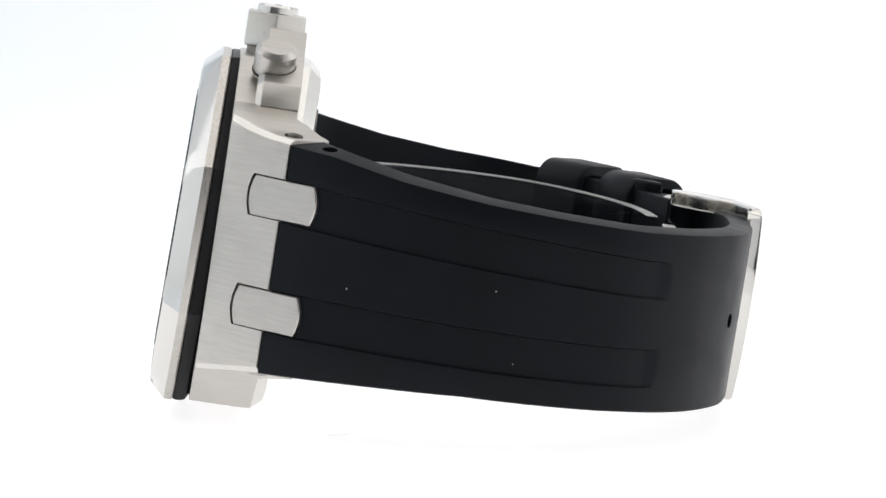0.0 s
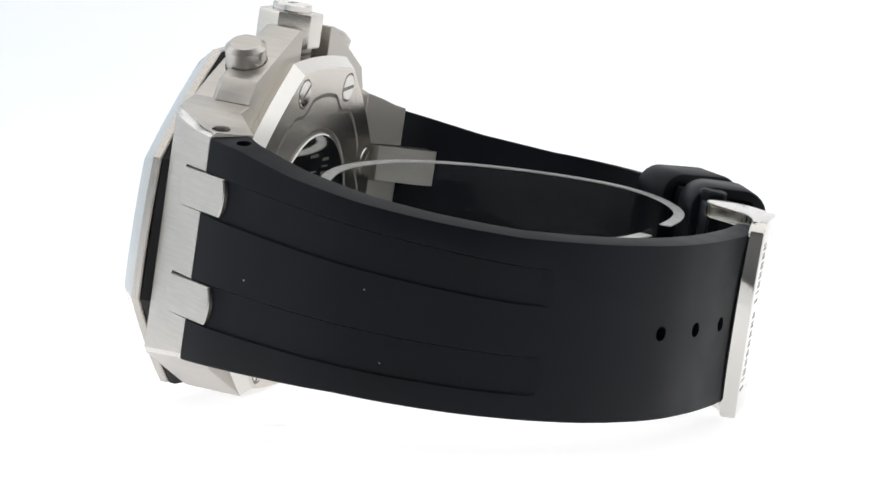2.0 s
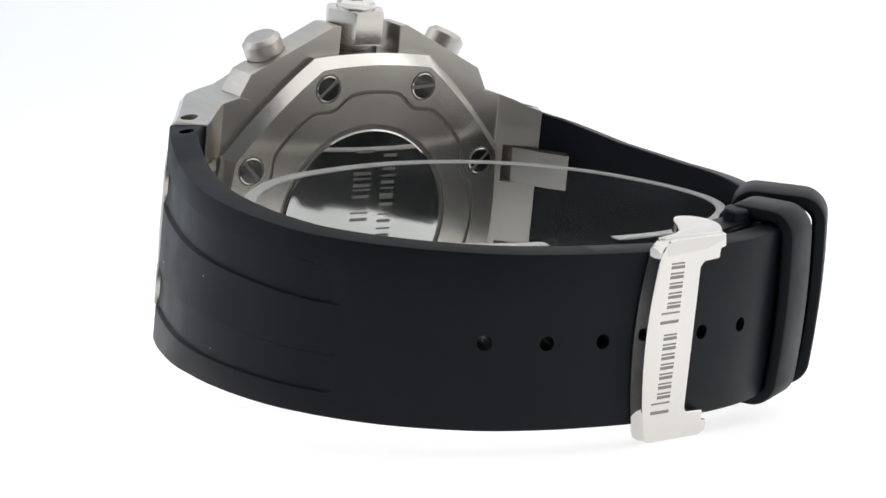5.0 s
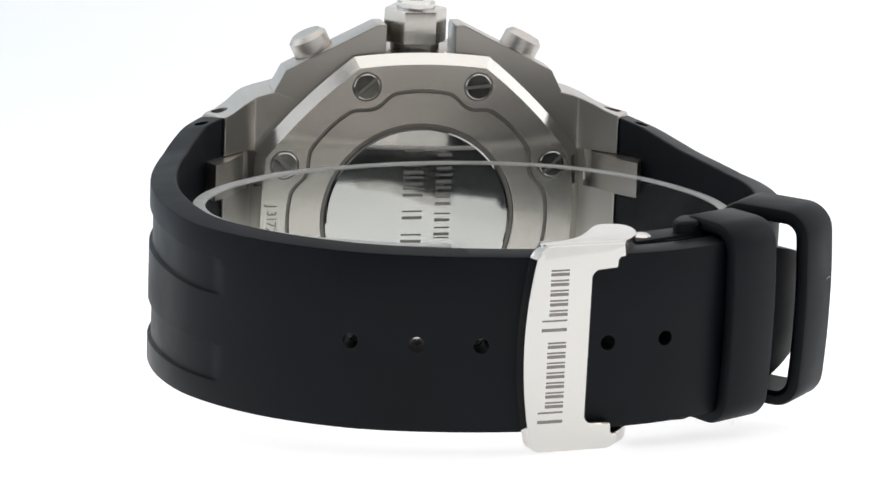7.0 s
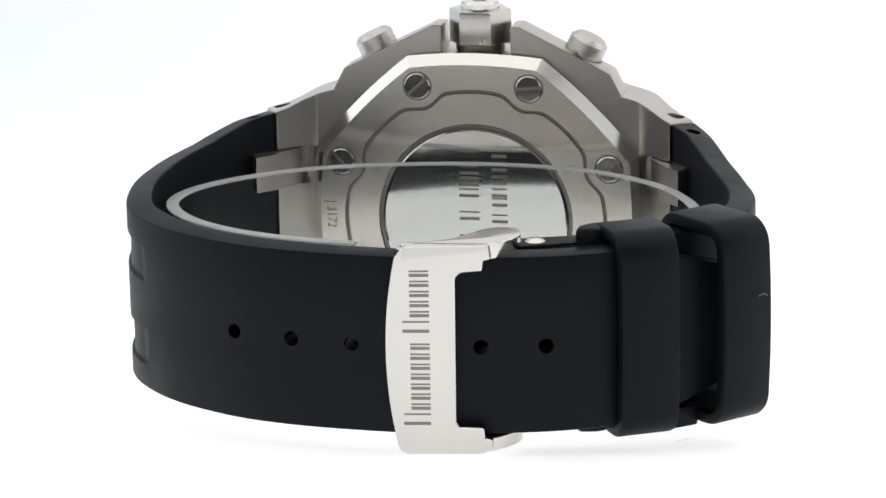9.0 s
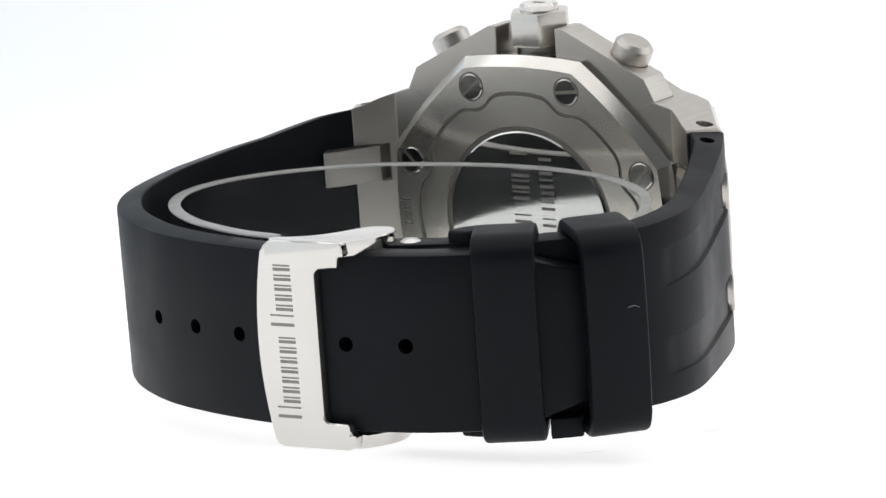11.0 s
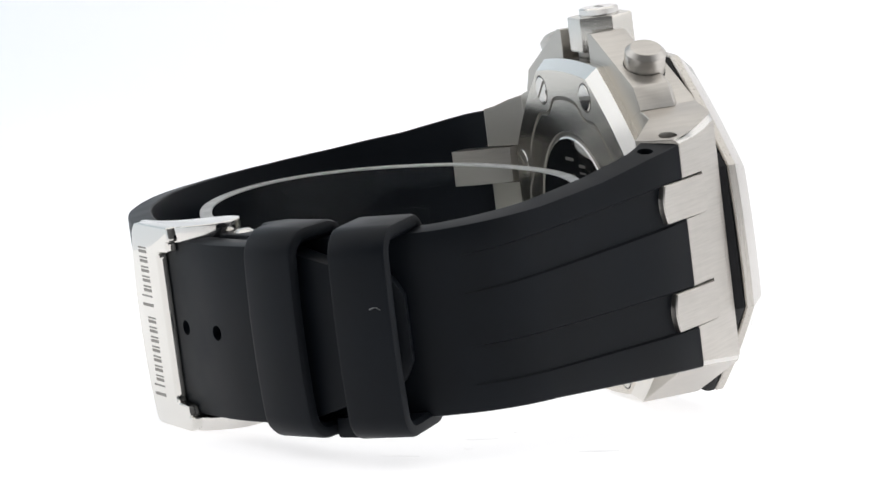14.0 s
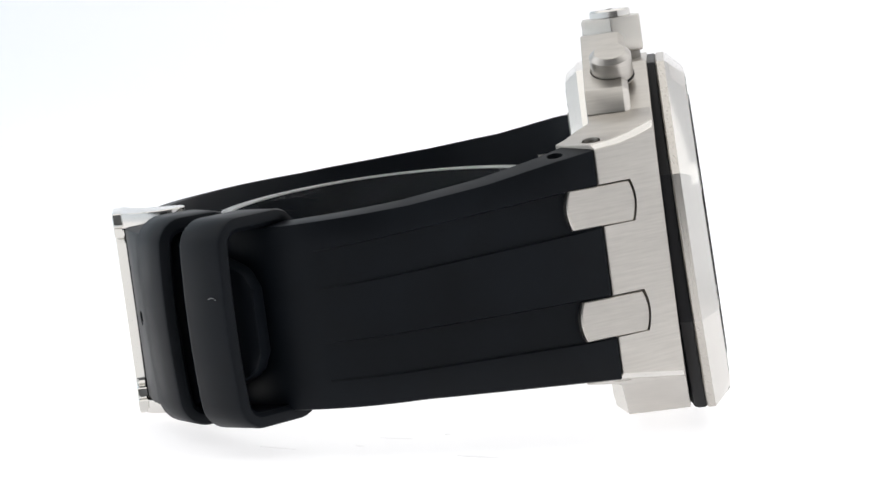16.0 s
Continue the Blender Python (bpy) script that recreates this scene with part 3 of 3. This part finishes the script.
def frame_loop(centre, along, out, w, h_in, z0, z1, t, name, label, bow=0.6):
    """A rubber keeper: a rectangular hoop round the strap; along: its way along the strap, out: away from the wrist."""
    a, o = Vector((*along, 0)).normalized(), Vector((*out, 0)).normalized()
    c = Vector((*centre, 0))

    def hoop(inset, r):
        pts = []
        d0, d1, e0, e1 = -h_in + inset, -inset, z0 + inset, z1 - inset
        for cx, cz, s0 in ((d1 - r, e1 - r, 0), (d0 + r, e1 - r, 90), (d0 + r, e0 + r, 180), (d1 - r, e0 + r, 270)):
            for k in range(8):
                g = radians(s0 + 90 / 7 * k)
                z = cz + r * math.sin(g)
                pts.append((cx + r * math.cos(g), z))
        # the long sides get points of their own, and the outer one swells
        full = []
        for p0, p1 in zip(pts, pts[1:] + pts[:1]):
            steps = 8 if abs(p1[1] - p0[1]) > 5 else 1
            full += [(p0[0] + (p1[0] - p0[0]) * i / steps, p0[1] + (p1[1] - p0[1]) * i / steps) for i in range(steps)]
        mid, half = (z0 + z1) / 2, (z1 - z0) / 2
        return [(d + (bow * (1 - ((z - mid) / half) ** 2) if d > -h_in / 2 else 0), z) for d, z in full]
    q = 0.45
    section = [(0.0, 2.9, -w / 2 + q), (0.0, 2.9, w / 2 - q), (q * 0.3, 2.8, w / 2 - q * 0.3), (q, 2.6, w / 2), (t - q, 1.6, w / 2), (t, 1.4, w / 2 - q),
               (t, 1.4, -w / 2 + q), (t - q, 1.6, -w / 2), (q, 2.6, -w / 2), (q * 0.3, 2.8, -w / 2 + q * 0.3)]
    loops = [[c + a * s + o * d + Vector((0, 0, z)) for d, z in hoop(inset, r)] for inset, r, s in section]
    own = rings(loops + [loops[0]], cap=False)
    bmesh.ops.remove_doubles(own, verts=own.verts, dist=0.001)
    return part(name, own, black_rubber, WATCH, label, 40)


def build_keepers():
    frame_loop((28.9, -47.45), (5.6, 3.2), (3.2, -5.6), 6.9, 9.4, -12.1, 11.3, 1.7, "keeper", "black rubber strap keeper loop")
    frame_loop((38.5, -40.5), (4.6, 5.0), (5.0, -4.6), 6.8, 11.3, -12.0, 11.2, 1.7, "keeper", "black rubber strap keeper loop")


def build_buckle():
    plate = [(2.2, 10.3), (3.0, 10.85), (4.2, 11.0), (12.3, 11.0), (12.5, 9.4), (11.7, 9.2), (11.6, 8.1), (9.2, 7.9), (8.7, 7.4), (8.6, -8.9), (9.0, -9.4), (11.6, -9.5), (11.7, -10.7),
             (12.5, -10.8), (12.4, -12.0), (11.4, -12.5), (3.0, -12.5), (2.2, -12.2)]
    plate += [(0.65 + 1.3 * ((z + 0.7) / 11.4) ** 2, z) for z in (-11.6, -10, -8, -6, -4, -2, 0, 2, 4, 6, 8, 9.6)]

    def lean(own, slant=0.0):
        for v in own.verts:
            if v.co.y < -55.0 and v.co.x < 4.2:
                v.co.x += slant * min(1.0, (4.2 - v.co.x) / 2.2)
            dx = v.co.x - 0.85
            if v.co.y > -54.5:
                v.co.y -= 0.09 * min(max(dx, 0), 8)
            v.co.y += 0.145 * dx
        return own
    buckle = part("buckle", lean(prism(plate, "y", -55.55, -53.5, 0.4, None, 3), 0.45), mirror, WATCH, "polished steel folding buckle plate with engraved inscription", 12)
    for z0, z1 in ((9.2, 10.98), (-12.47, -10.9)):
        ends = [(2.7, -54.1), (3.3, -54.35), (10.9, -53.3), (12.3, -52.9), (13.7, -51.2), (14.6, -49.4), (14.75, -47.6), (14.1, -46.0), (12.7, -45.3), (11.2, -45.6), (10.0, -47.0), (8.7, -49.4), (7.2, -51.4), (5.2, -52.7), (3.0, -53.5), (2.3, -53.8)]
        cheek = [tuple(p) for p in spline(ends + ends[:1], 0.8)[:-1]]
        part("cheek", prism(cheek, "z", z0, z1, 0.35, None, 3), polished, buckle)
    # two words of engraved letters stand as short plain bars
    z = -9.2
    for k in range(14):
        if k == 8:
            z += 0.8
        ln = 1.7 if k in (0, 8) else 1.1
        hh = 2.9 if k in (0, 8) else 2.1
        for z0, wd in ((z + 0.08, 0.36), (z + ln - 0.5, 0.2)):
            part("letter_bar", lean(prism([(5.9 - hh, z0), (5.9, z0), (5.9, z0 + wd), (5.9 - hh, z0 + wd)], "y", -55.57, -55.2, 0)), engraved, buckle)
        z += ln + 0.03
    # hidden blade, lengthened past all strap holes to block light through them
    part("clasp_blade", band(spline([(14, -46.4), (6, -48.8), (-4, -49.4), (-12, -48.2), (-18.5, -45.6)], 1.0), 1, line((0, 0.8), (1, 0.8)), line((0, 3.0), (1, 3.0)), line((0, -5), (1, -5)), bevel=0.2),
         polished, buckle, "folded polished steel clasp blade")
    part("end_block", prism([(13.6, -49.0), (13.4, -45.2), (22.6, -41.6), (23.6, -44.6)], "z", -10.8, 9.7, 0.3), black_rubber, buckle, "black rubber end block at the clasp")
    part("end_rib", prism([(20.3, -45.3), (20.3, -43.4), (21.4, -42.0), (22.6, -41.3), (23.4, -42.4), (23.6, -44.2), (22.6, -45.0)], "z", -12.3, 11.0, 0.6, None, 3), black_rubber, buckle)
    part("end_stub", prism([(30.4, -42.6), (33.2, -40.2), (32.2, -38.6), (29.6, -40.9)], "z", -12.35, -10.0, 0.35, None, 2), black_rubber, buckle)
    thread = None
    for u, z, tilt in ((-0.42, 2.86, 0.3), (0, 2.95, 0.0), (0.4, 2.8, -0.6)):
        thread = lathe([(0.03, -0.24), (0.03, 0.24)], (40.31 + u * 0.67, -39.73 + u * 0.74, z), (0.67, 0.74, tilt), 6, thread)
    part("lint", thread, frosted, buckle)
    part("pin", lathe([(1.15, 9.2), (1.15, 9.7), (0.7, 10.0), (0.01, 10.08)], (16.0, -46.0, 0), (0, 0, 1), 20), polished, buckle)


INSERT = [(-4.9, -44.0), (-12, -43.2), (-20.8, -40.0), (-27.6, -34.6), (-31.1, -27.8), (-30.3, -20.5), (-25, -13), (-15.5, -6.6), (0, -2.9), (14, -4.4), (24, -10.5), (29.8, -19), (31.6, -27), (29.5, -33), (24.2, -38), (18, -41.2), (11.5, -42.7), (5.6, -43.2)]


def build_insert():
    ob = part("cuff", band(spline(INSERT, 0.8), -1, line((0, 1.5), (0.4, 1.4), (0.6, 1.2), (1, 1.4)), line((0, 7.9), (1, 7.9)), line((0, -10), (1, -10)), bevel=0.25), clear, None)
    rim = part("cut_edge", band(spline(INSERT, 0.8), -1, line((0, 1.5), (0.4, 1.4), (0.6, 1.2), (1, 1.4)), line((0, 8.12), (1, 8.06)), line((0, 7.9), (1, 7.9)), bevel=0.04), frosted, None, "frosted saw-cut upper edge")
    nub = part("moulding_nub", lathe([(0.7, 7.6), (0.75, 8.1), (0.45, 8.6), (0.01, 8.75)], (-5.2, -43.3, 0), (0.15, 0, 1), 12), clear, None)
    holder = new("display_cuff")
    tagged(holder, label="clear plastic display cuff inside the strap loop", category="display stand")
    ob.parent = rim.parent = nub.parent = holder
    return holder


TABLE = build_place()
build_case()
build_case_back()
build_crown()
build_links()
build_strap()
build_keepers()
build_buckle()
CUFF = build_insert()


def motions():
    times = [k * 0.5 for k in range(33)]
    walk(TABLE, [(t, turn(t)) for t in times])
    walk(WATCH, [(t, turn(t) @ SEAT) for t in times])
    walk(CUFF, [(t, turn(t) @ SEAT) for t in times])


motions()
